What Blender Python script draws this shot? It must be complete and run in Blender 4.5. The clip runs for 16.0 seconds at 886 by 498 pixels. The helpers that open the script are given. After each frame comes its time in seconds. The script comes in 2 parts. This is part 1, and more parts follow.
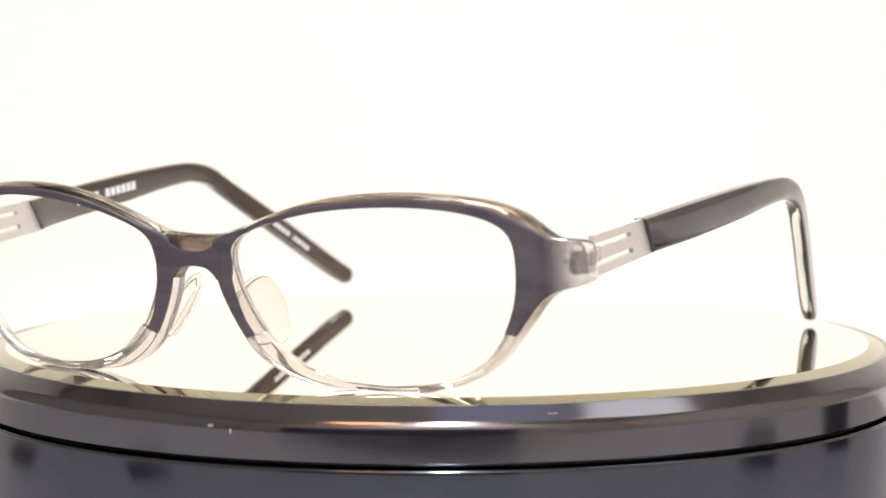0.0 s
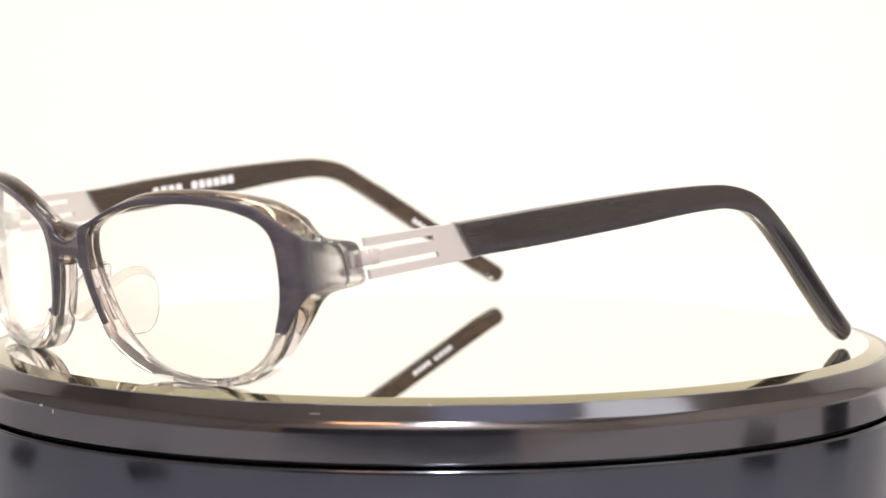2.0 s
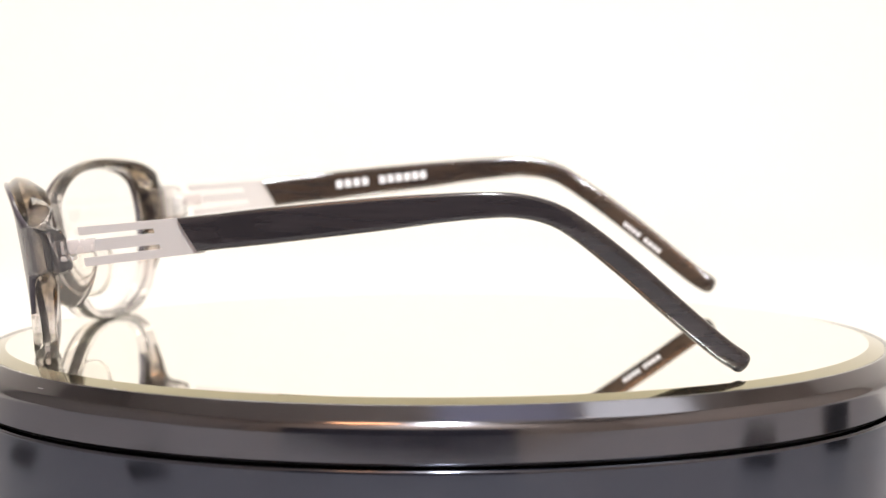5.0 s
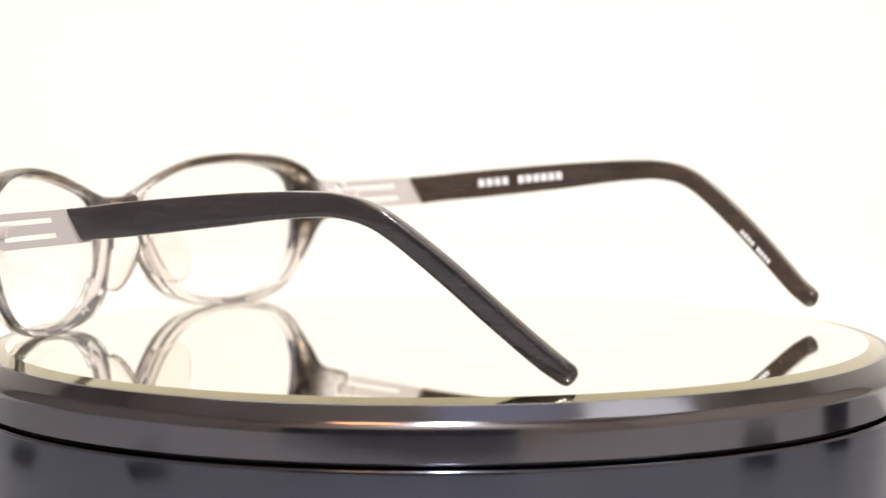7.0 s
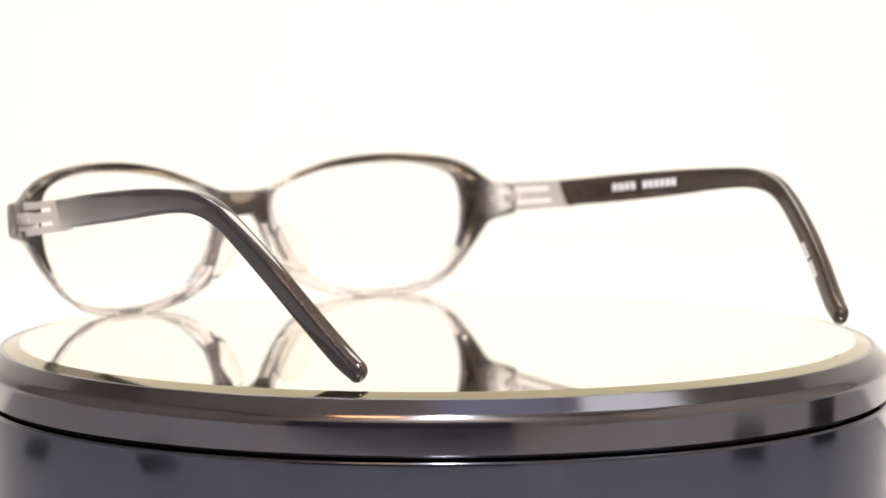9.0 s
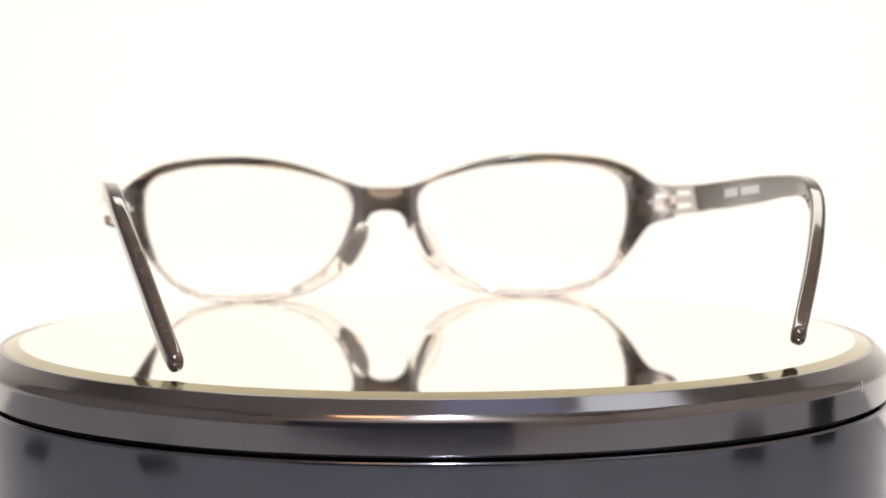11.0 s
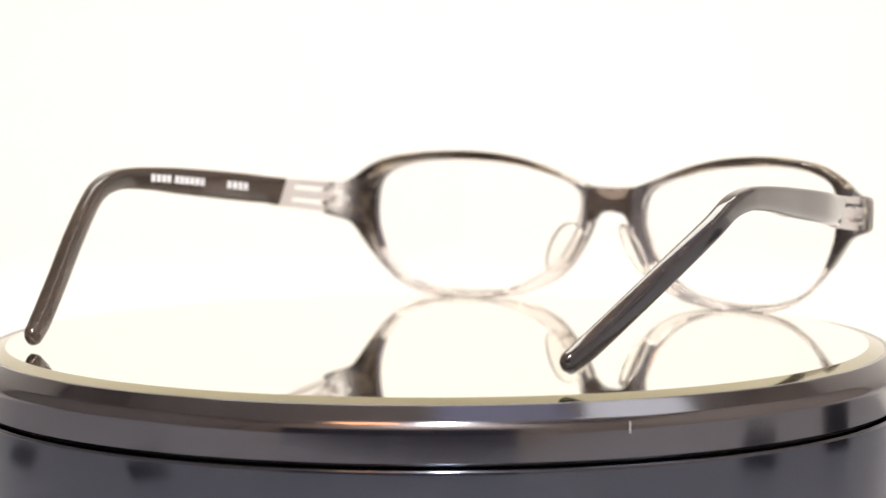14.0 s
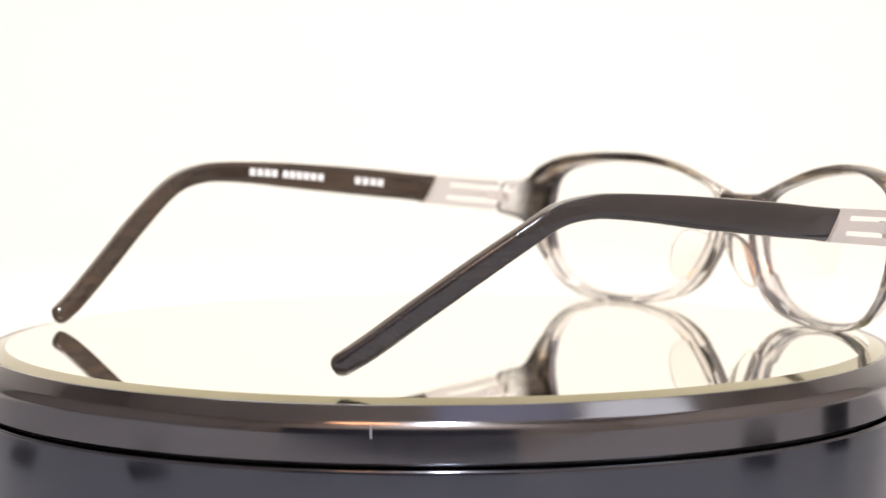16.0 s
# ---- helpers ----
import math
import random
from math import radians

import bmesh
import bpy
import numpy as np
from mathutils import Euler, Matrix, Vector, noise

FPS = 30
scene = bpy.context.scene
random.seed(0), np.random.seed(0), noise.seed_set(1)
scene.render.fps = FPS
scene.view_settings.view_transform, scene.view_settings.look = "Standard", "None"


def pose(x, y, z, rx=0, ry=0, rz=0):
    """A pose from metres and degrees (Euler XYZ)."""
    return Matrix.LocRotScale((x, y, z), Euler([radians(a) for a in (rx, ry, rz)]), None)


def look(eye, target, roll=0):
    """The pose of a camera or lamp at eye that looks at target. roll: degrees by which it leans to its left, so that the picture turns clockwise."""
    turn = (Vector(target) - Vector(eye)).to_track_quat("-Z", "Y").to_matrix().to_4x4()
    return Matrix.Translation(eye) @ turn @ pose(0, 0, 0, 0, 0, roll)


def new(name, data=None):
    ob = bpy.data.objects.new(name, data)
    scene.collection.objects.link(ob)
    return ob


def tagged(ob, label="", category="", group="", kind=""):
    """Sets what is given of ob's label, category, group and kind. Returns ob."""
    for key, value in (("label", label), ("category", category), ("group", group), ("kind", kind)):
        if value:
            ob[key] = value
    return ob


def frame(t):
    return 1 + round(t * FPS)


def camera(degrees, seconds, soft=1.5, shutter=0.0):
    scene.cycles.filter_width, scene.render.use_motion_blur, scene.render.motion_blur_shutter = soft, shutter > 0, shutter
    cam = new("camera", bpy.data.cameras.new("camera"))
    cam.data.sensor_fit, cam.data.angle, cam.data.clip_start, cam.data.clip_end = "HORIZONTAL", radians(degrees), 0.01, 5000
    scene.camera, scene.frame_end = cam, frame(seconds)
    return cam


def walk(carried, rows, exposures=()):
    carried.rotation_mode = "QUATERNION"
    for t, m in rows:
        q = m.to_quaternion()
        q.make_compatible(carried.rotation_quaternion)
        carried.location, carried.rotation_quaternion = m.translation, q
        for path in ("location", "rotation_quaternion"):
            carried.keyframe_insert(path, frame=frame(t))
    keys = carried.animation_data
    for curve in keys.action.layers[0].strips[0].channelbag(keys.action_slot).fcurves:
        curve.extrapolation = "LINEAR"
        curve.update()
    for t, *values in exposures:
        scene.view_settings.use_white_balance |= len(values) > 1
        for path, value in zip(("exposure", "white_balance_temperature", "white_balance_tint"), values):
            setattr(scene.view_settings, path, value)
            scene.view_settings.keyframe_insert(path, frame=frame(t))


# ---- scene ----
MM = 0.001


# ---- the camera ----
cam = camera(21.08, 16.0)
cam.data.dof.use_dof, cam.data.dof.focus_distance, cam.data.dof.aperture_fstop = True, 0.420, 23.5
EYE = Vector((0.0, -0.4654, 0.0556))
AIM = Vector((0.00254, 0.99661, -0.08222))


def stand(back):
    """The camera on its slider, drawn back by so many metres."""
    eye = EYE - AIM * back
    return look(eye, eye + AIM, -0.148)


walk(cam, [(0, stand(0)), (8.55, stand(0)), (8.9, stand(0.0150)), (13.45, stand(0.0150)), (13.7, stand(0)), (16, stand(0))],
     exposures=[(0, 0.0), (16, 0.0)])

# ---- light ----
world = bpy.data.worlds.new("studio")
scene.world = world
world.use_nodes = True
world.node_tree.nodes["Background"].inputs[0].default_value = (0.9, 0.88, 0.84, 1)
world.node_tree.nodes["Background"].inputs[1].default_value = 0.25


def area(name, eye, target, size, watts, colour, size_y=None):
    lamp = bpy.data.lights.new(name, "AREA")
    lamp.energy, lamp.color, lamp.size = watts, colour, size
    if size_y:
        lamp.shape, lamp.size_y = "RECTANGLE", size_y
    ob = new(name, lamp)
    ob.matrix_world = look(eye, target)
    return ob


area("backdrop_lamp", (0.0, 0.40, 0.85), (0, 0.62, 0.0), 0.8, 4.6, (1.0, 0.976, 0.890), 0.3)
area("ceiling_lamp", (0.06, -1.30, 1.86), (0.06, -1.30, 0), 0.09, 34.0, (1.0, 0.98, 0.98), 0.32)
area("warm_lamp", (-0.55, -1.40, 1.86), (-0.55, -1.40, 0), 0.52, 6.0, (1.0, 0.46, 0.20), 0.34)
area("spot_lamp", (0.02, -0.70, 0.70), (0, 0, 0), 0.045, 4.4, (0.84, 0.92, 1.0))
area("cool_panel", (0.36, -0.46, 1.86), (0.36, -0.46, 0), 0.74, 0.55, (0.38, 0.52, 1.0), 0.44)
area("side_panel", (1.08, -0.20, 1.86), (1.08, -0.20, 0), 0.70, 3.6, (0.95, 0.97, 1.0), 0.8)


# ---- materials ----
def material(name, colour, rough=0.5, metal=0.0, **more):
    m = bpy.data.materials.new(name)
    m.use_nodes = True
    b = m.node_tree.nodes["Principled BSDF"]
    b.inputs["Base Color"].default_value = (*colour, 1)
    b.inputs["Roughness"].default_value, b.inputs["Metallic"].default_value = rough, metal
    for key, value in more.items():
        b.inputs[key.replace("_", " ")].default_value = value
    return m


def node(m, kind, **values):
    n = m.node_tree.nodes.new(kind)
    for key, value in values.items():
        n.inputs[key.replace("_", " ")].default_value = value
    return n


def link(m, a, out, b, into):
    m.node_tree.links.new(a.outputs[out], b.inputs[into])


def shader(m):
    return m.node_tree.nodes["Principled BSDF"]


def grain(m, scale, low, high, into="Roughness", stretch=(1, 1, 1), detail=4.0):
    """Noise at that scale, in the thing's own space, from low to high into a socket."""
    tc = node(m, "ShaderNodeTexCoord")
    mp = node(m, "ShaderNodeMapping", Scale=stretch)
    tx = node(m, "ShaderNodeTexNoise", Scale=scale, Detail=detail)
    rg = node(m, "ShaderNodeValToRGB")
    rg.color_ramp.elements[0].position, rg.color_ramp.elements[1].position = 0.3, 0.7
    rg.color_ramp.elements[0].color = (*low, 1) if isinstance(low, tuple) else (low, low, low, 1)
    rg.color_ramp.elements[1].color = (*high, 1) if isinstance(high, tuple) else (high, high, high, 1)
    link(m, tc, "Object", mp, "Vector")
    link(m, mp, "Vector", tx, "Vector")
    link(m, tx, "Fac", rg, "Fac")
    link(m, rg, "Color", shader(m), into)
    return rg


def relief(m, scale, strength, distance=0.0002):
    tc = node(m, "ShaderNodeTexCoord")
    tx = node(m, "ShaderNodeTexNoise", Scale=scale, Detail=3.0)
    bp = node(m, "ShaderNodeBump", Strength=strength, Distance=distance)
    link(m, tc, "Object", tx, "Vector")
    link(m, tx, "Fac", bp, "Height")
    link(m, bp, "Normal", shader(m), "Normal")


M_PAPER = material("white_paper", (0.87, 0.865, 0.84), 0.8)
grain(M_PAPER, 3.0, (0.86, 0.85, 0.81), (0.88, 0.87, 0.83), "Base Color")
M_MIRROR = material("silvered_mirror", (0.95, 0.95, 0.88), 0.0, 1.0)
M_EDGE = material("bevelled_glass_edge", (0.40, 0.37, 0.23), 0.07, 1.0)
M_RING = material("gunmetal_ring", (0.198, 0.194, 0.210), 0.13, 1.0)
grain(M_RING, 60.0, 0.09, 0.14, "Roughness", (1, 1, 6))
relief(M_RING, 28.0, 0.12, 0.0002)
M_BASE = material("black_gloss_base", (0.118, 0.125, 0.152), 0.10, 1.0)
grain(M_BASE, 40.0, 0.08, 0.16, "Roughness")
M_GAP_SHADE = material("black_gap_shade", (0.01, 0.01, 0.012), 0.5)
M_NICK = material("bright_nick", (0.7, 0.7, 0.72), 0.3, 0.8)
M_TABLE = material("grey_table", (0.40, 0.40, 0.42), 0.4)
grain(M_TABLE, 25.0, 0.3, 0.45)
M_ROOM = material("warm_room_wall", (0.58, 0.53, 0.49), 0.8)
grain(M_ROOM, 4.0, (0.62, 0.59, 0.57), (0.70, 0.67, 0.65), "Base Color")
# West wall: weaker light put into its colour, to dim the ring's left.
M_ROOM_DIM = material("room_wall_darkened", (0.40, 0.38, 0.37), 0.8)
grain(M_ROOM_DIM, 4.0, (0.36, 0.345, 0.34), (0.42, 0.40, 0.39), "Base Color")
# South and east walls: stronger, warmer light put into the colour.
M_ROOM_WARM_LIT = material("room_wall_brightened", (0.72, 0.64, 0.57), 0.8)
grain(M_ROOM_WARM_LIT, 4.0, (0.70, 0.62, 0.55), (0.76, 0.68, 0.61), "Base Color")
M_DARK = material("black_rubber", (0.05, 0.05, 0.058), 0.6)
M_DARK_SHEET = material("dark_reflection_sheet", (0.16, 0.16, 0.21), 0.9)
grain(M_DARK_SHEET, 6.0, (0.095, 0.10, 0.14), (0.145, 0.15, 0.20), "Base Color")
M_STEEL = material("satin_steel", (0.80, 0.76, 0.735), 0.38, 0.5)
grain(M_STEEL, 300.0, 0.33, 0.46, "Roughness", (1, 1, 10))
M_HINGE = material("pale_hinge_metal", (0.84, 0.81, 0.78), 0.32, 0.3)
grain(M_HINGE, 300.0, 0.28, 0.40)
M_ARM = material("dark_grey_acetate", (0.030, 0.025, 0.028), 0.16, 0.0, Specular_IOR_Level=0.4, Coat_Weight=1.0, Coat_Roughness=0.05, Coat_IOR=1.5)
grain(M_ARM, 620.0, (0.019, 0.0165, 0.0185), (0.036, 0.030, 0.032), "Base Color", (1, 0.06, 1))
M_TORTOISE = material("brown_tortoise_acetate", (0.08, 0.05, 0.03), 0.12, 0.0, Coat_Weight=1.0, Coat_Roughness=0.02)
grain(M_TORTOISE, 480.0, (0.027, 0.020, 0.017), (0.060, 0.038, 0.025), "Base Color", (1, 0.08, 1))
M_BROW = material("grey_laminate", (0.030, 0.028, 0.036), 0.05, 0.0, Specular_IOR_Level=0.32)
grain(M_BROW, 420.0, (0.066, 0.060, 0.077), (0.112, 0.098, 0.108), "Base Color", (0.10, 1, 1))
TC = node(M_BROW, "ShaderNodeTexCoord")
SX = node(M_BROW, "ShaderNodeSeparateXYZ")
AB = node(M_BROW, "ShaderNodeMath")
AB.operation = "ABSOLUTE"
MR = node(M_BROW, "ShaderNodeMapRange", From_Min=0.0590, From_Max=0.0635, To_Min=0.0, To_Max=0.97)
link(M_BROW, TC, "Object", SX, "Vector")
link(M_BROW, SX, "X", AB, 0)
link(M_BROW, AB, "Value", MR, "Value")
link(M_BROW, MR, "Result", shader(M_BROW), "Transmission Weight")
MX = node(M_BROW, "ShaderNodeMix")
MX.data_type = "RGBA"
MX.inputs[7].default_value = (0.93, 0.92, 0.92, 1)
OLD = shader(M_BROW).inputs["Base Color"].links[0].from_node
link(M_BROW, OLD, "Color", MX, 6)
MT = node(M_BROW, "ShaderNodeMapRange", From_Min=0.0600, From_Max=0.0660, To_Min=0.0, To_Max=1.0)
MT.interpolation_type = "SMOOTHSTEP"
link(M_BROW, AB, "Value", MT, "Value")
link(M_BROW, MT, "Result", MX, 0)
link(M_BROW, MX, 2, shader(M_BROW), "Base Color")
M_CLEAR = material("smoky_clear_acetate", (0.90, 0.86, 0.82), 0.03, 0.0, Transmission_Weight=0.93, IOR=1.46)
SMOKE = grain(M_CLEAR, 520.0, (0.56, 0.44, 0.31), (0.080, 0.063, 0.061), "Base Color", (0.09, 0.8, 1), 3.0)
SMOKE.color_ramp.elements[0].position, SMOKE.color_ramp.elements[1].position = 0.40, 0.60
TC = node(M_CLEAR, "ShaderNodeTexCoord")
SX = node(M_CLEAR, "ShaderNodeSeparateXYZ")
MR = node(M_CLEAR, "ShaderNodeMapRange", From_Min=0.0085, From_Max=0.015, To_Min=0.0, To_Max=1.0)
NOSE = node(M_CLEAR, "ShaderNodeMapRange", From_Min=0.012, From_Max=0.030, To_Min=0.016, To_Max=0.0)
LIFT = node(M_CLEAR, "ShaderNodeMath")
LIFT.operation = "SUBTRACT"
MX = node(M_CLEAR, "ShaderNodeMix")
MX.data_type = "RGBA"
MX.inputs[6].default_value = (0.91, 0.865, 0.84, 1)
link(M_CLEAR, TC, "Object", SX, "Vector")
link(M_CLEAR, SX, "Z", LIFT, 0)
link(M_CLEAR, NOSE, "Result", LIFT, 1)
link(M_CLEAR, LIFT, "Value", MR, "Value")
link(M_CLEAR, MR, "Result", MX, 0)
link(M_CLEAR, SMOKE, "Color", MX, 7)
AB = node(M_CLEAR, "ShaderNodeMath")
AB.operation = "ABSOLUTE"
ME = node(M_CLEAR, "ShaderNodeMapRange", From_Min=0.0575, From_Max=0.0625, To_Min=0.0, To_Max=1.0)
MY = node(M_CLEAR, "ShaderNodeMix")
MY.data_type = "RGBA"
MY.inputs[7].default_value = (0.93, 0.91, 0.90, 1)
link(M_CLEAR, SX, "X", AB, 0)
link(M_CLEAR, AB, "Value", ME, "Value")
link(M_CLEAR, AB, "Value", NOSE, "Value")
link(M_CLEAR, ME, "Result", MY, 0)
link(M_CLEAR, MX, 2, MY, 6)
link(M_CLEAR, MY, 2, shader(M_CLEAR), "Base Color")
M_BRIDGE = material("smoky_brown_bridge", (0.3, 0.22, 0.16), 0.04, 0.0, IOR=1.46, Transmission_Weight=0.88)
grain(M_BRIDGE, 420.0, (0.20, 0.155, 0.135), (0.38, 0.30, 0.24), "Base Color", (0.25, 1, 1))
M_PAD = material("clear_pad", (0.95, 0.93, 0.90), 0.06, 0.0, Transmission_Weight=0.96, IOR=1.10)
M_LENS = material("clear_lens", (1.0, 1.0, 1.0), 0.0, 0.0, Transmission_Weight=1.0, IOR=1.33)
M_SLEEVE = material("pale_sleeve", (0.80, 0.73, 0.70), 0.25, 0.0, Transmission_Weight=0.3, IOR=1.4)
grain(M_SLEEVE, 400.0, 0.2, 0.32)
M_PRINT = material("white_print", (0.85, 0.85, 0.88), 0.5)


# ---- building ----
def part(name, bm, mat, parent=None, label="", smooth=True):
    me = bpy.data.meshes.new(name)
    bmesh.ops.recalc_face_normals(bm, faces=bm.faces)
    bm.to_mesh(me)
    bm.free()
    me.materials.append(mat)
    if smooth:
        me.polygons.foreach_set("use_smooth", [True] * len(me.polygons))
        me.set_sharp_from_angle(angle=radians(38))
    ob = new(name, me)
    ob.parent = parent
    if label:
        ob["label"] = label
    return ob


def lathe(profile, steps=256, closed=True):
    """A body of turning from (radius, height) rows in millimetres."""
    bm = bmesh.new()
    rings = []
    for i in range(steps):
        a = 2 * math.pi * i / steps
        rings.append([bm.verts.new((r * math.cos(a) * MM, r * math.sin(a) * MM, z * MM)) for r, z in profile])
    n = len(profile)
    for i in range(steps):
        p, q = rings[i], rings[(i + 1) % steps]
        for j in range(n if closed else n - 1):
            k = (j + 1) % n
            bm.faces.new((p[j], p[k], q[k], q[j]))
    bmesh.ops.remove_doubles(bm, verts=bm.verts, dist=1e-6)
    return bm


def slab(x0, x1, y0, y1, z0, z1, bevel=0.0):
    bm = bmesh.new()
    bmesh.ops.create_cube(bm, size=1)
    for v in bm.verts:
        v.co = Vector((x0 + (v.co.x + 0.5) * (x1 - x0), y0 + (v.co.y + 0.5) * (y1 - y0), z0 + (v.co.z + 0.5) * (z1 - z0)))
    if bevel:
        bmesh.ops.bevel(bm, geom=bm.edges[:], offset=bevel, segments=2, affect="EDGES", profile=0.5)
    return bm


def flip(bm):
    """The mirror image, for the wearer's other side."""
    for v in bm.verts:
        v.co.x = -v.co.x
    return bm


# ---- the setting ----
def backdrop():
    """A white paper sweep behind the table."""
    bm = bmesh.new()
    line = [(0.13, -0.044)] + [(0.75 + 0.35 * math.sin(a), 0.306 - 0.35 * math.cos(a)) for a in np.linspace(0, math.pi / 2, 16)] + [(1.10, 1.8)]
    cols = [[bm.verts.new((x, y, z)) for y, z in line] for x in np.linspace(-1.6, 1.6, 9)]
    for p, q in zip(cols, cols[1:]):
        for j in range(len(line) - 1):
            bm.faces.new((p[j], p[j + 1], q[j + 1], q[j]))
    return tagged(part("backdrop", bm, M_PAPER), "bright white seamless paper backdrop", "backdrop", kind="structure")


def room():
    tagged(part("floor", slab(-1.7, 1.7, -1.7, 1.4, -0.80, -0.76), M_ROOM), "warm grey studio floor", "floor", kind="structure")
    tagged(part("ceiling", slab(-1.7, 1.7, -1.7, 1.4, 1.9, 1.94), M_ROOM), "warm grey studio ceiling", "ceiling", kind="structure")
    tagged(part("wall_south", slab(-1.7, 1.7, -1.74, -1.70, -0.8, 1.9), M_ROOM_WARM_LIT), "studio wall coloured lighter and warmer, as if more lit", "wall", kind="structure")
    tagged(part("wall_west", slab(-1.74, -1.70, -1.7, 1.4, -0.8, 1.9), M_ROOM_DIM), "studio wall coloured darker, as if less lit", "wall", kind="structure")
    tagged(part("wall_east", slab(1.70, 1.74, -1.7, 1.4, -0.8, 1.9), M_ROOM_WARM_LIT), "studio wall coloured lighter and warmer, as if more lit", "wall", kind="structure")
    tagged(part("wall_north", slab(-1.7, 1.7, 1.4, 1.44, -0.8, 1.9), M_ROOM), "plain warm grey studio wall", "wall", kind="structure")
    tagged(part("table", slab(-0.8, 0.8, -0.30, 0.40, -0.085, -0.045, 0.004), M_TABLE), "grey table top under the turntable", "table", kind="structure")


backdrop()
room()


# ---- the turntable ----
def turntable_base():
    base = tagged(new("turntable"), "glossy black round turntable base on the table", "turntable")
    part("housing", lathe([(70, -45), (90.2, -45), (90.6, -44), (90.6, -11.5), (90.6, -11.3), (90.56, -11.09), (90.45, -10.90), (90.27, -10.78), (89.0, -10.7), (70, -10.7)]), M_BASE, base)
    # Black disc fills the gap; its colour stands in for the shade there.
    part("gap_shade_disc", lathe([(20, -10.8), (87.6, -10.8), (87.6, -10.0), (20, -10.0)], 128), M_GAP_SHADE, base, "black disc painted as the shade in the gap under the platter")
    return base


def platter():
    top = tagged(new("turntable_platter"), "round mirror platter in a dark gunmetal ring", "turntable")
    part("ring", lathe([(86.5, -1.6), (86.75, -0.80), (87.1, -0.66), (87.45, -0.70), (87.60, -0.78), (87.68, -0.86), (87.75, -0.93), (89.68, -2.86), (89.75, -2.93), (89.88, -3.10), (90.1, -3.45), (90.32, -3.9), (90.44, -4.3), (90.5, -4.8), (90.5, -5.2), (90.5, -9.7), (90.1, -10.1), (84, -10.1), (84, -2.5), (86.4, -2.5)]),
         M_RING, top, "polished gunmetal ring with a chamfered edge")
    part("mirror", lathe([(0, 0), (83.6, 0), (83.6, -2.0), (0, -2.0)], 256), M_MIRROR, top, "silvered mirror disc", smooth=False)
    part("glass_edge", lathe([(83.6, 0.004), (83.9, -0.06), (86.7, -0.78), (86.45, -1.6), (83.6, -1.6)], 256), M_EDGE, top, "olive bevelled glass edge")
    for turn_by, radius, z, wide, high in ((139.65, 90.5, -4.7, 0.30, 2.0), (-84, 90.5, -4.6, 0.9, 0.4), (-81.7, 90.5, -5.3, 0.35, 0.7), (-91, 87.1, -0.70, 0.8, 0.16),
                                           (-88.8, 87.1, -0.70, 0.6, 0.14), (-36, 87.1, -0.70, 0.5, 0.25), (-48, 89.0, -2.1, 1.6, 0.14), (-55.7, 87.1, -0.70, 0.7, 0.16)):
        nick = part("nick", slab(-0.06 * MM, 0.06 * MM, -wide / 2 * MM, wide / 2 * MM, -high / 2 * MM, high / 2 * MM), M_NICK, top, "small bright nick in the ring", smooth=False)
        nick.matrix_basis = pose(0, 0, 0, 0, 0, turn_by) @ pose(radius * MM, 0, z * MM)
    return top


def stand_foot(x, y, top):
    bm = slab(x - 0.018, x + 0.018, y - 0.018, y + 0.018, -0.045, top, 0.002)
    return tagged(part("stand_foot", bm, M_DARK), "black rubber stand foot on the grey table", "stand foot", "feet round the turntable")


for x, y, top in ((0.233, -0.102, -0.0375), (-0.205, -0.131, -0.0415), (0.259, 0.003, -0.0265), (-0.222, 0.016, -0.0415)):
    stand_foot(x, y, top)


def curtain():
    """A folded dark sheet, added out of view for the ring's dark reflection."""
    bm = bmesh.new()
    rows = []
    for x in np.linspace(-1.14, 0.52, 84):
        top = 0.56 + 0.012 * math.sin(9 * x) - 0.10 * max(0, x) ** 2
        fold = -1.63 + 0.012 * math.sin(31 * x + 1.5 * math.sin(5 * x))
        rows.append([bm.verts.new((x, fold + d, z)) for d, z in ((0, -0.76), (0, top), (0.012, top), (0.012, -0.76))])
    for p, q in zip(rows, rows[1:]):
        for j in range(4):
            bm.faces.new((p[j], p[(j + 1) % 4], q[(j + 1) % 4], q[j]))
    bm.faces.new(rows[0])
    bm.faces.new(rows[-1][::-1])
    return bm


tagged(part("curtain", curtain(), M_DARK_SHEET), "unseen dark folded sheet added for the dark block mirrored in the ring", "curtain")

BASE = turntable_base()
PLATTER = platter()

# ---- the glasses ----
# outlines in millimetres, (across, up), round the middle of the wearer's left lens
MID = (32.0, 16.0)
INNER = [(57.1, 21.5), (56.5, 26.2), (54.3, 28.2), (49.5, 29.7), (43.8, 30.5), (36.8, 30.7), (29.7, 30.3), (22.6, 29.3), (15.5, 27.4), (11.0, 25.7), (8.5, 24.0),
         (7.7, 21.1), (8.3, 17.5), (10.1, 13.1), (12.4, 9.2), (15.6, 6.0), (19.5, 3.6), (23.5, 2.1), (28.5, 1.2), (35.2, 0.9), (42.2, 1.6), (47.4, 3.1), (50.9, 5.2), (53.5, 8.1), (55.4, 11.8), (56.6, 15.7)]
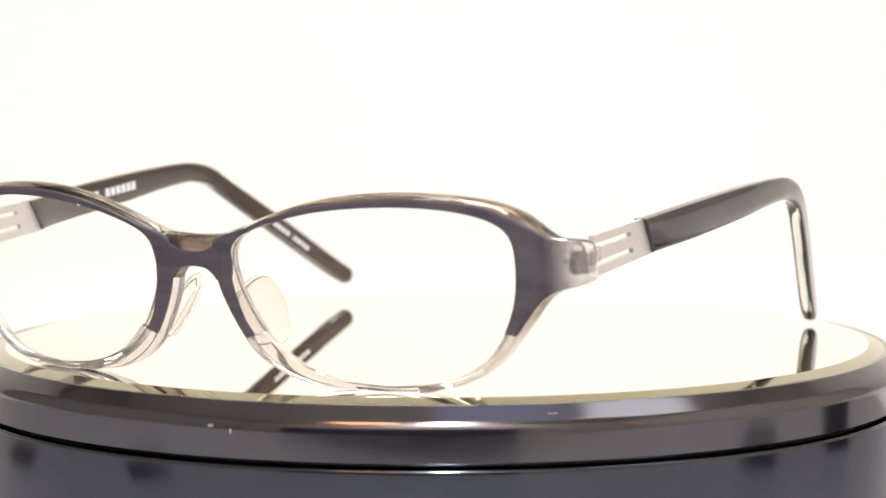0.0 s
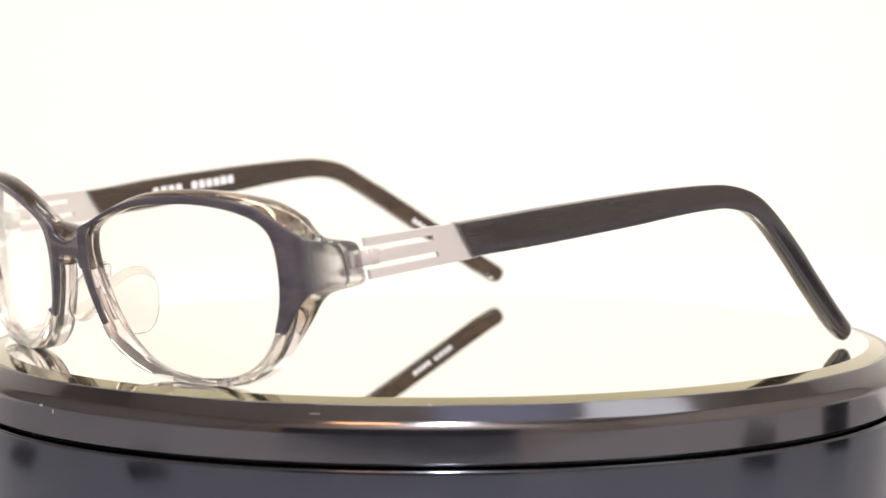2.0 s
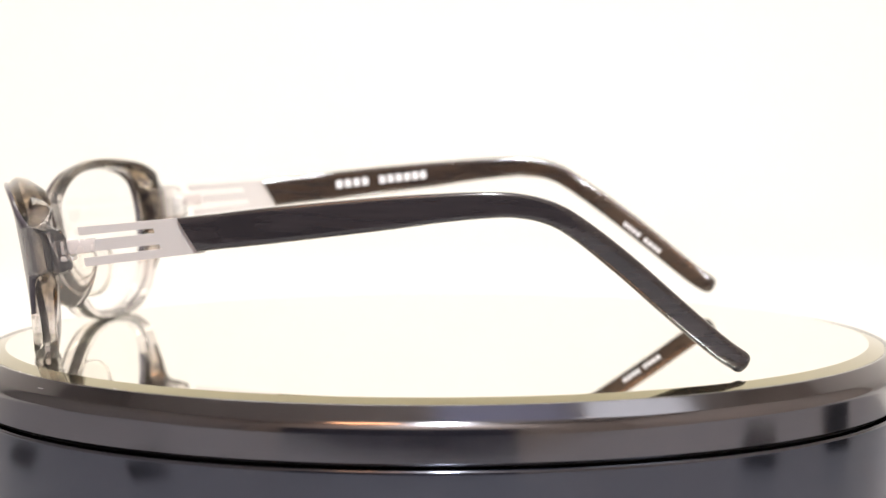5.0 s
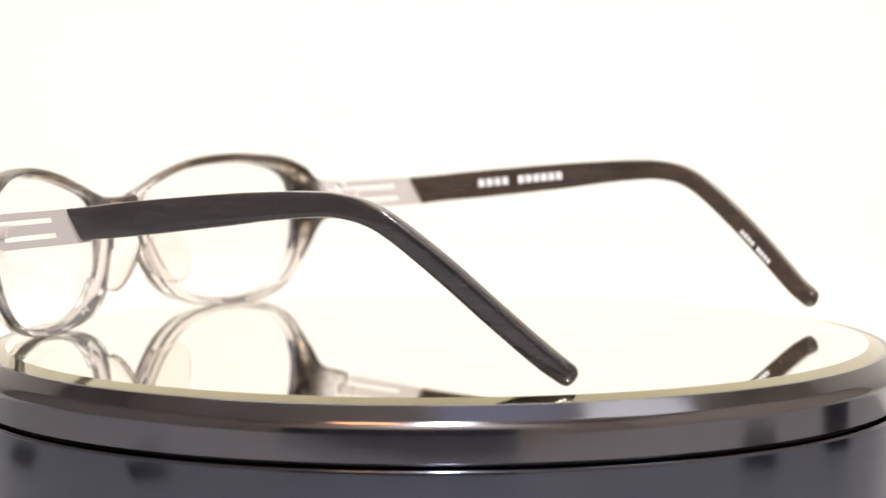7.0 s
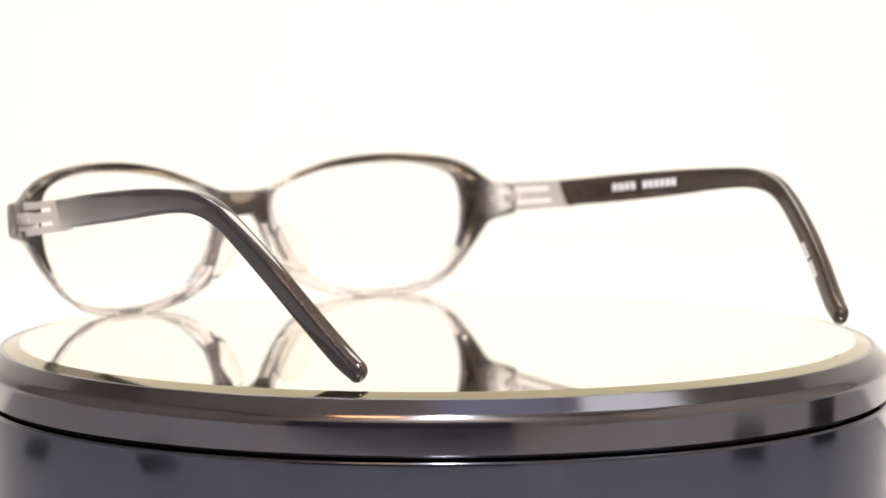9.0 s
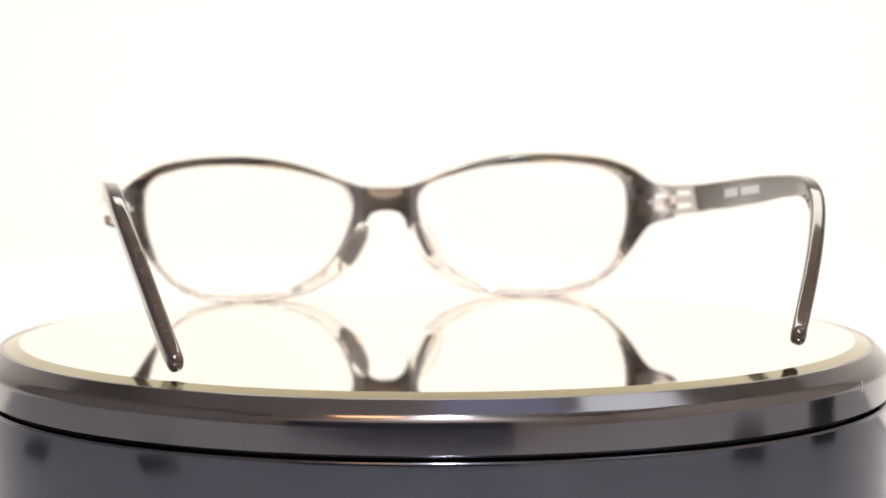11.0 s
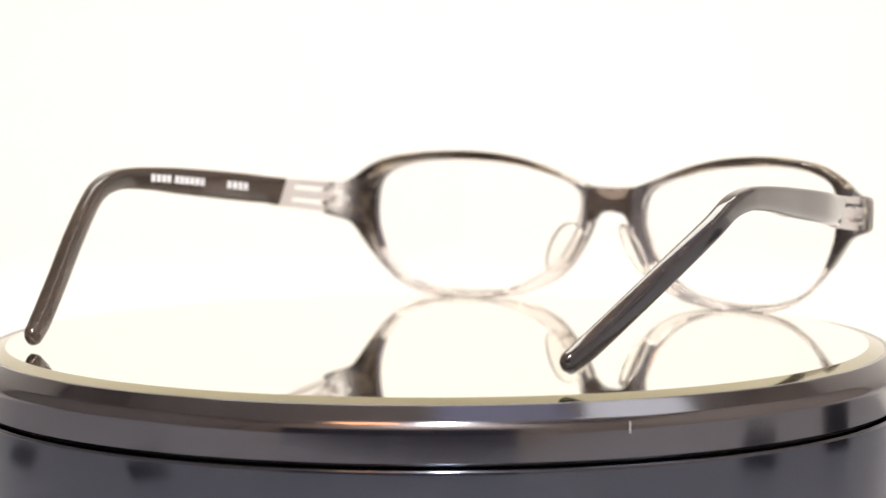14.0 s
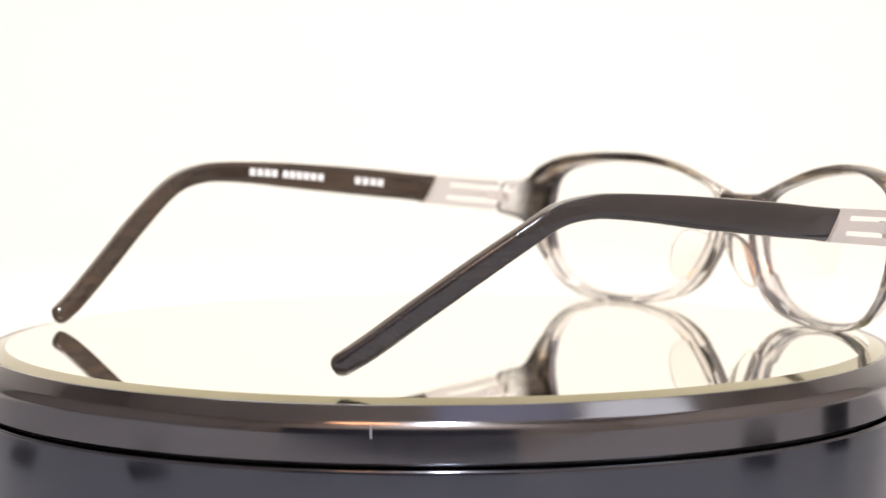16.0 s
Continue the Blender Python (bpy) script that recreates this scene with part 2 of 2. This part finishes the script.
OUTER = [(65.9, 17.9), (66.2, 21.0), (65.7, 25.3), (62.8, 25.4), (61.0, 26.3), (58.6, 28.4), (55.9, 30.0), (52.4, 31.3), (45.6, 32.3), (36.8, 32.6), (28.0, 31.9), (20.8, 30.4), (13.7, 28.0),
         (7.4, 25.5), (4.0, 24.9), (4.4, 18.6), (5.3, 15.7), (7.6, 10.5), (11.0, 5.6), (13.9, 3.5), (17.5, 1.8), (22.6, 0.6), (29.0, 0.0), (35.0, -0.1), (42.2, 0.4), (46.5, 1.7), (50.0, 3.6), (52.8, 6.0),
         (55.6, 9.3), (57.6, 12.0), (59.3, 14.5), (61.2, 16.5), (63.7, 17.5)]


SAMPLES = 720
ROUND = [2 * math.pi * k / SAMPLES - math.pi for k in range(SAMPLES)]


def radii(points):
    """Radii all round of the closed curve through the points."""
    pts = [np.array((x - 0.35 - MID[0], z + 0.45 * min(1, max(0, (z - 1) / 10)) - MID[1])) for x, z in points]
    n = len(pts)
    line = []
    for i in range(n):
        p = [pts[(i + k) % n] for k in (-1, 0, 1, 2)]
        d = [max(1e-6, np.linalg.norm(p[k + 1] - p[k])) ** 0.5 for k in range(3)]
        m1 = d[1] * ((p[1] - p[0]) / d[0] - (p[2] - p[0]) / (d[0] + d[1]) + (p[2] - p[1]) / d[1])
        m2 = d[1] * ((p[2] - p[1]) / d[1] - (p[3] - p[1]) / (d[1] + d[2]) + (p[3] - p[2]) / d[2])
        for u in np.arange(0, 1, 0.05):
            line.append((2 * u**3 - 3 * u**2 + 1) * p[1] + (u**3 - 2 * u**2 + u) * m1 + (-2 * u**3 + 3 * u**2) * p[2] + (u**3 - u**2) * m2)
    ang = np.array([math.atan2(q[1], q[0]) for q in line])
    rad = np.array([math.hypot(q[0], q[1]) for q in line])
    order = np.argsort(ang)
    return np.interp(ROUND, ang[order], rad[order], period=2 * math.pi)


def even(raw, spread):
    w = np.exp(-0.5 * (np.arange(-40, 41) / spread) ** 2)
    return sum(np.roll(raw, k - 40) * v for k, v in enumerate(w / w.sum()))


R_IN = even(radii(INNER), 6.0)
RAW = radii(OUTER)
HOLD = np.clip(1 - np.maximum(-2 - np.degrees(ROUND), np.degrees(ROUND) - 18) / 8.0, 0, 1)
R_OUT = HOLD * even(RAW, 1.5) + (1 - HOLD) * even(RAW, 6.0)


def bridge_top(x):
    return 25.35 + 0.010 * x * x


def bridge_low(x):
    return 19.95 - 0.02 * x * x - 0.004 * x**4


def reach(a, set_in=0.0):
    """How far the rim's inner and outer edges lie from the lens's middle in that direction."""
    a = (a + math.pi) % (2 * math.pi) - math.pi
    f = (a + math.pi) / (2 * math.pi) * SAMPLES
    k, u = int(f) % SAMPLES, f - int(f)
    i = R_IN[k] * (1 - u) + R_IN[(k + 1) % SAMPLES] * u
    o = R_OUT[k] * (1 - u) + R_OUT[(k + 1) % SAMPLES] * u
    return i, o - set_in


def slope(a):
    """How far the dark laminate stays back from the outer edge: the rim's top is sloped."""
    d = math.degrees((a + math.pi / 2) % (2 * math.pi) - math.pi / 2)
    return 0.25 + 1.0 * float(np.interp(d, [8, 28, 60, 150, 168, 180], [0, 1, 1, 1, 0.6, 0]))


def front_y(x, z):
    """The curved front of the frame."""
    x = abs(x)
    return -78.0 + 0.0030 * x * x + 0.036 * max(0, x - 56) ** 2 + (20 - z) * 0.05 - lean(z)


def lean(z):
    """How far the front leans forward at that height, towards the brow."""
    return 0.12 * (z - 8)


def depth(x, z):
    """The rim's depth: thickest at the upper outer corners."""
    thick = min(1, max(0, (abs(x) - 34) / 18)) * (1 - min(1, max(0, (abs(x) - 57) / 5)))
    return 4.2 - 0.3 * min(1, max(0, (abs(x) - 57) / 7)) + thick * max(0, lean(z))


def rim(start, stop, near, far, bevel, steps, outer=False):
    """One side's rim between two directions, from near(a) to far(x) millimetres behind the front; outer: its outer edge is set in."""
    bm = bmesh.new()
    rows = []
    ring = abs(stop - start - 2 * math.pi) < 1e-6
    for k in range(steps if ring else steps + 1):
        a = start + (stop - start) * k / steps
        inset = slope(a)
        i, o = reach(a, inset * 0.75 if outer else 0.0)
        if outer:
            i += (o - i) * 0.5 * min(1, max(0, (math.degrees(a) - 166) / 26))
        b = min(bevel, (o - i) * 0.3)
        c, s = math.cos(a), math.sin(a)
        n = near(a)

        def at(r, back):
            x, z = MID[0] + r * c, MID[1] + r * s
            return bm.verts.new((x * MM, (front_y(x, z) + n + (far(x, z) - n) * back) * MM, z * MM))

        t = b / 3.5
        m = (i + o) / 2
        ob, u = (b, 0.35) if outer else (min(inset, (o - i) * 0.6), 0.45)
        rows.append([at(o, u), at(o - ob * 0.35, u * 0.5), at(o - ob, 0), at(m, -0.04), at(i - 0.45 + b, 0), at(i - 0.45 + b * 0.3, t * 0.3), at(i - 0.45, t),
                     at(i - 0.2, 0.5), at(i + 0.1, 1 - t), at(i + 0.1 + b, 1), at(m, 1.02), at(o - min(b, ob), 1), at(o, 1 - t)])
    n = len(rows)
    for k in range(n if ring else n - 1):
        p, q = rows[k], rows[(k + 1) % n]
        for j in range(len(p)):
            h = (j + 1) % len(p)
            bm.faces.new((p[j], p[h], q[h], q[j]))
    if not ring:
        bm.faces.new(rows[0])
        bm.faces.new(rows[-1][::-1])
    return bm


def bridge(layer):
    """The bridge between the rims: the dark front layer, or the sloped body behind it."""
    bm = bmesh.new()
    rows = []
    for x in np.linspace(-5.6, 5.6, 45):
        low, top = bridge_low(min(abs(x), 4.6)), bridge_top(x)
        flat = 22.3 + 0.06 * x * x
        if layer:
            section = [(low + 0.35, -0.06), (low + 0.1, 0.05), (low, 0.35), (low, 1.05), (flat + 0.2, 1.05), (flat + 0.2, 0.45), (flat, 0.08), (flat - 0.5, -0.10), ((low + flat) / 2, -0.16)]
        else:
            arc = [(flat + (top - flat) * math.sin(a), 0.5 + 2.4 * (1 - math.cos(a))) for a in np.linspace(0.05, math.pi / 2, 9)]
            section = [(low + 0.02, 1.02)] + [(flat - 0.1, 1.02)] + arc + [(top, 3.5), (top - 0.4, 4.1), (top - 1.2, 4.3), (low + 1.2, 4.3), (low + 0.4, 4.1), (low + 0.02, 3.6)]
        rows.append([bm.verts.new((x * MM, (front_y(x, z) + y) * MM, z * MM)) for z, y in section])
    for p, q in zip(rows, rows[1:]):
        for j in range(len(p)):
            h = (j + 1) % len(p)
            bm.faces.new((p[j], p[h], q[h], q[j]))
    bm.faces.new(rows[0])
    bm.faces.new(rows[-1][::-1])
    return bm


DARK_FROM, DARK_TO = radians(-14), radians(199)


def laminate_depth(a):
    a = (a + math.pi / 2) % (2 * math.pi) - math.pi / 2
    return 0.84 if DARK_FROM <= a <= DARK_TO else 0.0


def lens(side):
    bm = bmesh.new()
    steps, rings = 96, 8
    faces = []
    for back in (1.6, 2.9):
        layer = [[bm.verts.new((MID[0] * MM, (front_y(MID[0], MID[1]) + back - 0.6) * MM, MID[1] * MM))]]
        for r in range(1, rings + 1):
            f = r / rings
            row = []
            for k in range(steps):
                a = 2 * math.pi * k / steps
                i = (reach(a)[0] + 0.2) * f
                x, z = MID[0] + i * math.cos(a), MID[1] + i * math.sin(a)
                row.append(bm.verts.new((x * MM, (front_y(x, z) + back - 0.6 * (1 - f * f)) * MM, z * MM)))
            layer.append(row)
        faces.append(layer)
        for k in range(steps):
            bm.faces.new((layer[0][0], layer[1][k], layer[1][(k + 1) % steps]))
            for r in range(1, rings):
                bm.faces.new((layer[r][k], layer[r + 1][k], layer[r + 1][(k + 1) % steps], layer[r][(k + 1) % steps]))
    a, b = faces[0][-1], faces[1][-1]
    for k in range(steps):
        bm.faces.new((a[k], a[(k + 1) % steps], b[(k + 1) % steps], b[k]))
    return bm if side > 0 else flip(bm)


def nose_pad(side):
    bm = bmesh.new()
    bmesh.ops.create_uvsphere(bm, u_segments=28, v_segments=18, radius=1)
    m = pose(8.3 * MM, -70.6 * MM, 12.2 * MM, 0, -27, -24) @ Matrix.Diagonal((2.0 * MM, 5.0 * MM, 6.4 * MM, 1))
    for v in bm.verts:
        v.co.y += 0.25 * v.co.z * v.co.z
        v.co = m @ v.co
    return bm if side > 0 else flip(bm)


# the temples' middle lines: along, up, height, across, from the plate to the tip; one stands a little off the mirror
ARM_LEFT = [(-39.4, 24.8, 5.9, 64.6), (-26, 26.4, 6.2, 66.3), (-6.7, 28.5, 5.7, 67.4), (3.3, 29.5, 5.0, 67.6), (11, 30.0, 4.5, 67.5), (16.5, 29.9, 4.2, 67.2), (22, 28.6, 4.0, 66.7),
            (27, 25.7, 3.9, 65.8), (34.9, 19.3, 4.1, 63.7), (42.9, 12.1, 4.1, 61.4), (51, 5.1, 4.0, 59.1), (55.9, 1.7, 3.8, 57.8)]
ARM_RIGHT = [(-40.6, 24.2, 5.9, 65.8), (-26, 25.8, 6.2, 68.3), (-6.7, 27.9, 5.7, 69.3), (3.3, 29.0, 5.0, 69.8), (11.5, 29.7, 4.5, 70.1), (17.2, 29.8, 4.2, 70.2), (23.2, 28.7, 4.0, 69.9),
             (28.8, 25.6, 3.9, 68.9), (37, 19.9, 4.1, 65.7), (45, 13.8, 4.1, 61.9), (53.3, 7.2, 4.0, 57.5), (58.3, 4.0, 3.8, 55.1)]


def arm_point(side, t):
    """Catmull-Rom through the rows of a temple."""
    rows = ARM_LEFT if side > 0 else ARM_RIGHT
    i = min(int(t), len(rows) - 2)
    u = t - i
    p = [np.array(rows[min(max(k, 0), len(rows) - 1)]) for k in (i - 1, i, i + 1, i + 2)]
    return 0.5 * (2 * p[1] + (p[2] - p[0]) * u + (2 * p[0] - 5 * p[1] + 4 * p[2] - p[3]) * u * u + (3 * p[1] - p[0] - 3 * p[2] + p[3]) * u**3)


def arm(side, layer):
    """A temple: its brown body on the inside, or the dark layer on its outer face."""
    bm = bmesh.new()
    rows = []
    steps, around = 220, 40
    last = len(ARM_LEFT) - 1
    for k in range(steps + 1):
        t = last * k / steps
        q, r = arm_point(side, t), arm_point(side, min(last, t + 0.02)) - arm_point(side, max(0, t - 0.02))
        d = np.array([r[3], r[0], r[1]]) / np.linalg.norm((r[3], r[0], r[1]))
        up = np.array([0, -d[2], d[1]])
        up /= np.linalg.norm(up)
        out = np.cross(d, up)
        left = (last - t)
        cap = math.sqrt(max(0.0, 1 - (1 - min(1, left / 0.42)) ** 2)) if left < 0.42 else 1.0
        row = []
        for j in range(around):
            a = 2 * math.pi * (j + 0.5) / around
            c, s = math.cos(a), math.sin(a)
            e = 0.34 + 0.14 * min(1, max(0, (t - 4) / 3)) + 0.45 * min(1, max(0, 1 - left / 0.9))
            c, s = math.copysign(abs(c) ** e, c), math.copysign(abs(s) ** e, s)
            w = q[2] / 2 * s * max(cap, 0.02)
            thick = (1.45 + 0.08 * min(1, max(0, (t - 5) / 3))) * (max(c, 0.48) if layer else min(c, 0.46)) * max(cap, 0.02)
            v = np.array([q[3], q[0], q[1]]) + up * w + out * thick
            v[1] -= 0.49 * w * max(0, 1 - t * 2.0)
            row.append(bm.verts.new(v * MM))
        rows.append(row)
    for p, q in zip(rows, rows[1:]):
        for j in range(around):
            bm.faces.new((p[j], p[(j + 1) % around], q[(j + 1) % around], q[j]))
    bm.faces.new(rows[0])
    bm.faces.new(rows[-1][::-1])
    return bm if side > 0 else flip(bm)


def plate(side):
    """The flat steel plate with two slots that are open towards the hinge."""
    bm = bmesh.new()

    def at(u, v, off):
        # u: 0 at the hinge end to 1 at the arm, v: 0 bottom edge to 1 top edge
        y0, y1 = -58.6 - 1.2 * v, -36.6 - 2.9 * v
        z0, z1 = 19.1 + 6.8 * v, 21.8 + 6.0 * v
        y, z = y0 + (y1 - y0) * u, z0 + (z1 - z0) * u
        out = 0.8 * u
        if side < 0:
            y, z, out = y - 1.4 * u, z - 0.55 * u, 1.9 * u
        return bm.verts.new(((63.95 + out + off) * MM, y * MM, z * MM))

    us = [-0.10, 0.06, 0.68, 1.0]
    vs = [0.0, 0.22, 0.355, 0.655, 0.79, 1.0]
    for j in range(5):
        for i in range(3):
            if (i == 0 and j != 2) or (i == 1 and j in (1, 3)):
                continue
            grid = [[[at(us[i + a], vs[j + b], o) for o in (-0.45, 0.45)] for b in (0, 1)] for a in (0, 1)]
            for o in (0, 1):
                bm.faces.new((grid[0][0][o], grid[1][0][o], grid[1][1][o], grid[0][1][o]))
            for (a, b), (c, d) in (((0, 0), (1, 0)), ((1, 0), (1, 1)), ((1, 1), (0, 1)), ((0, 1), (0, 0))):
                bm.faces.new((grid[a][b][0], grid[c][d][0], grid[c][d][1], grid[a][b][1]))
    bmesh.ops.remove_doubles(bm, verts=bm.verts, dist=1e-6)
    seen = {}
    for f in bm.faces:
        seen.setdefault(tuple(round(c, 6) for c in f.calc_center_median()), []).append(f)
    bmesh.ops.delete(bm, geom=[f for fs in seen.values() if len(fs) > 1 for f in fs], context="FACES")
    return bm if side > 0 else flip(bm)


def tongue(side):
    """The pale sleeve where the middle prong meets the hinge."""
    bm = slab(63.2 * MM, 64.75 * MM, -60.6 * MM, -55.6 * MM, 21.25 * MM, 23.65 * MM, 0.3 * MM)
    for v in bm.verts:
        v.co.z += (v.co.y + 60.6 * MM) * 0.1
    return bm if side > 0 else flip(bm)


def hinge(side):
    """A small bracket let into the corner: a round barrel of three knuckles, a foot and an upper arm."""
    bm = bmesh.new()

    def take(piece):
        me = bpy.data.meshes.new("piece")
        piece.to_mesh(me)
        piece.free()
        bm.from_mesh(me)
        bpy.data.meshes.remove(me)

    for x0, x1, y0, y1, z0, z1, r in ((60.4, 64.4, -61.4, -59.3, 20.2, 21.0, 0.2), (60.4, 64.4, -61.4, -59.3, 22.9, 23.6, 0.2),
                                      (60.4, 61.0, -61.4, -59.4, 20.6, 23.3, 0.15), (59.5, 59.9, -61.4, -60.2, 21.7, 22.5, 0.05)):
        take(slab(x0 * MM, x1 * MM, y0 * MM, y1 * MM, z0 * MM, z1 * MM, r * MM))
    for z0, z1 in ((20.0, 21.1), (21.2, 22.6), (22.7, 23.8)):
        knuckle = lathe([(0, z0), (0.95, z0), (1.1, z0 + 0.12), (1.1, z1 - 0.12), (0.95, z1), (0, z1)], 24)
        bmesh.ops.translate(knuckle, verts=knuckle.verts, vec=(62.0 * MM, -60.9 * MM, 0))
        take(knuckle)
    return bm if side > 0 else flip(bm)


def bars(side, t0, widths, gap, height, lift):
    """A run of small printed bars on the inner face of a temple, along its middle line from t0."""
    bm = bmesh.new()
    t = t0
    for w in widths:
        q, r = arm_point(side, t), arm_point(side, t + 0.02) - arm_point(side, t - 0.02)
        d = Vector((r[3], r[0], r[1])).normalized()
        up = Vector((0, -d.z, d.y)).normalized()
        out = d.cross(up)
        step = np.linalg.norm((r[0], r[1], r[3])) / 0.04
        mid = Vector((q[3], q[0], q[1])) + up * lift
        flat = -0.08 * min(1, max(0, (t - 5) / 3))
        if w > 0:
            inner = -1 if out.x > 0 else 1
            vs = []
            for o in (1.44 - flat, 1.52 - flat):
                for a, b in ((0, -0.5), (w, -0.5), (w, 0.5), (0, 0.5)):
                    vs.append(bm.verts.new((mid + d * a + up * (b * height) + out * inner * o) * MM))
            for f in ((0, 1, 2, 3), (7, 6, 5, 4), (0, 4, 5, 1), (1, 5, 6, 2), (2, 6, 7, 3), (3, 7, 4, 0)):
                bm.faces.new([vs[i] for i in f])
        t += (abs(w) + gap) / step
    return bm if side > 0 else flip(bm)


def eyeglasses():
    glasses = tagged(new("eyeglasses"), "dark grey and clear plastic eyeglasses standing open on a mirror", "eyeglasses")
    part("bridge", bridge(False), M_BRIDGE, glasses, "glossy dark brown bridge")
    part("bridge_laminate", bridge(True), M_BROW, glasses, "dark grey laminate on the bridge")
    for side in (1, -1):
        half = rim(0, 2 * math.pi, laminate_depth, depth, 0.7, 480)
        part("rim", half if side > 0 else flip(half), M_CLEAR, glasses, "clear and smoky brown acetate rim")
        half = rim(DARK_FROM, DARK_TO, lambda a: 0.0, lambda x, z: 0.8, 0.35, 340, True)
        part("brow_laminate", half if side > 0 else flip(half), M_BROW, glasses, "dark grey laminate on the upper rim")
    for side in (1, -1):
        pane = part("lens", lens(side), M_LENS, glasses, "clear lens")
        pane.visible_shadow = False
        part("nose_pad", nose_pad(side), M_PAD, glasses, "clear moulded nose pad")
        part("hinge", hinge(side), M_HINGE, glasses, "small steel hinge block")
        part("hinge_sleeve", tongue(side), M_SLEEVE, glasses, "pale pinkish hinge sleeve")
        temple = part("temple", arm(side, False), M_TORTOISE, glasses, "brown tortoise acetate temple, dark grey outside")
        part("outer_layer", arm(side, True), M_ARM, temple, "dark grey laminate on the outer face")
        part("hinge_plate", plate(side), M_STEEL, temple, "flat satin steel plate with two slots", smooth=False)
        letter = 1.4
        if side < 0:
            part("lettering", bars(side, 1.02, [letter] * 4 + [-1.5] + [letter] * 6, 0.5, 1.7, 0.2), M_PRINT, temple, "white printed bars")
            part("leg_print", bars(side, 8.35, [0.9] * 4 + [-0.6] + [0.9] * 4, 0.35, 0.9, -0.7), M_PRINT, temple, "white printed bars")
        else:
            part("lettering", bars(side, 0.90, [letter] * 4 + [-7.0] + [letter] * 6 + [-0.7] + [letter] * 4, 0.45, 1.6, 0.2), M_PRINT, temple, "white printed bars")
    return glasses


GLASSES = eyeglasses()


# ---- what moves ----
def turn(t):
    """The platter's turn at t seconds, in degrees."""
    return math.degrees(-0.48301 - 0.225123 * t - 0.00063594 * (t - 8) ** 2)


def motions():
    times = [float(k) for k in range(17)]
    walk(PLATTER, [(t, pose(0, 0, 0, 0, 0, turn(t))) for t in times])
    walk(GLASSES, [(t, pose(0, 0, 0, 0, 0, turn(t)) @ pose(-1.48 * MM, -0.06 * MM, 0.06 * MM)) for t in times])


motions()
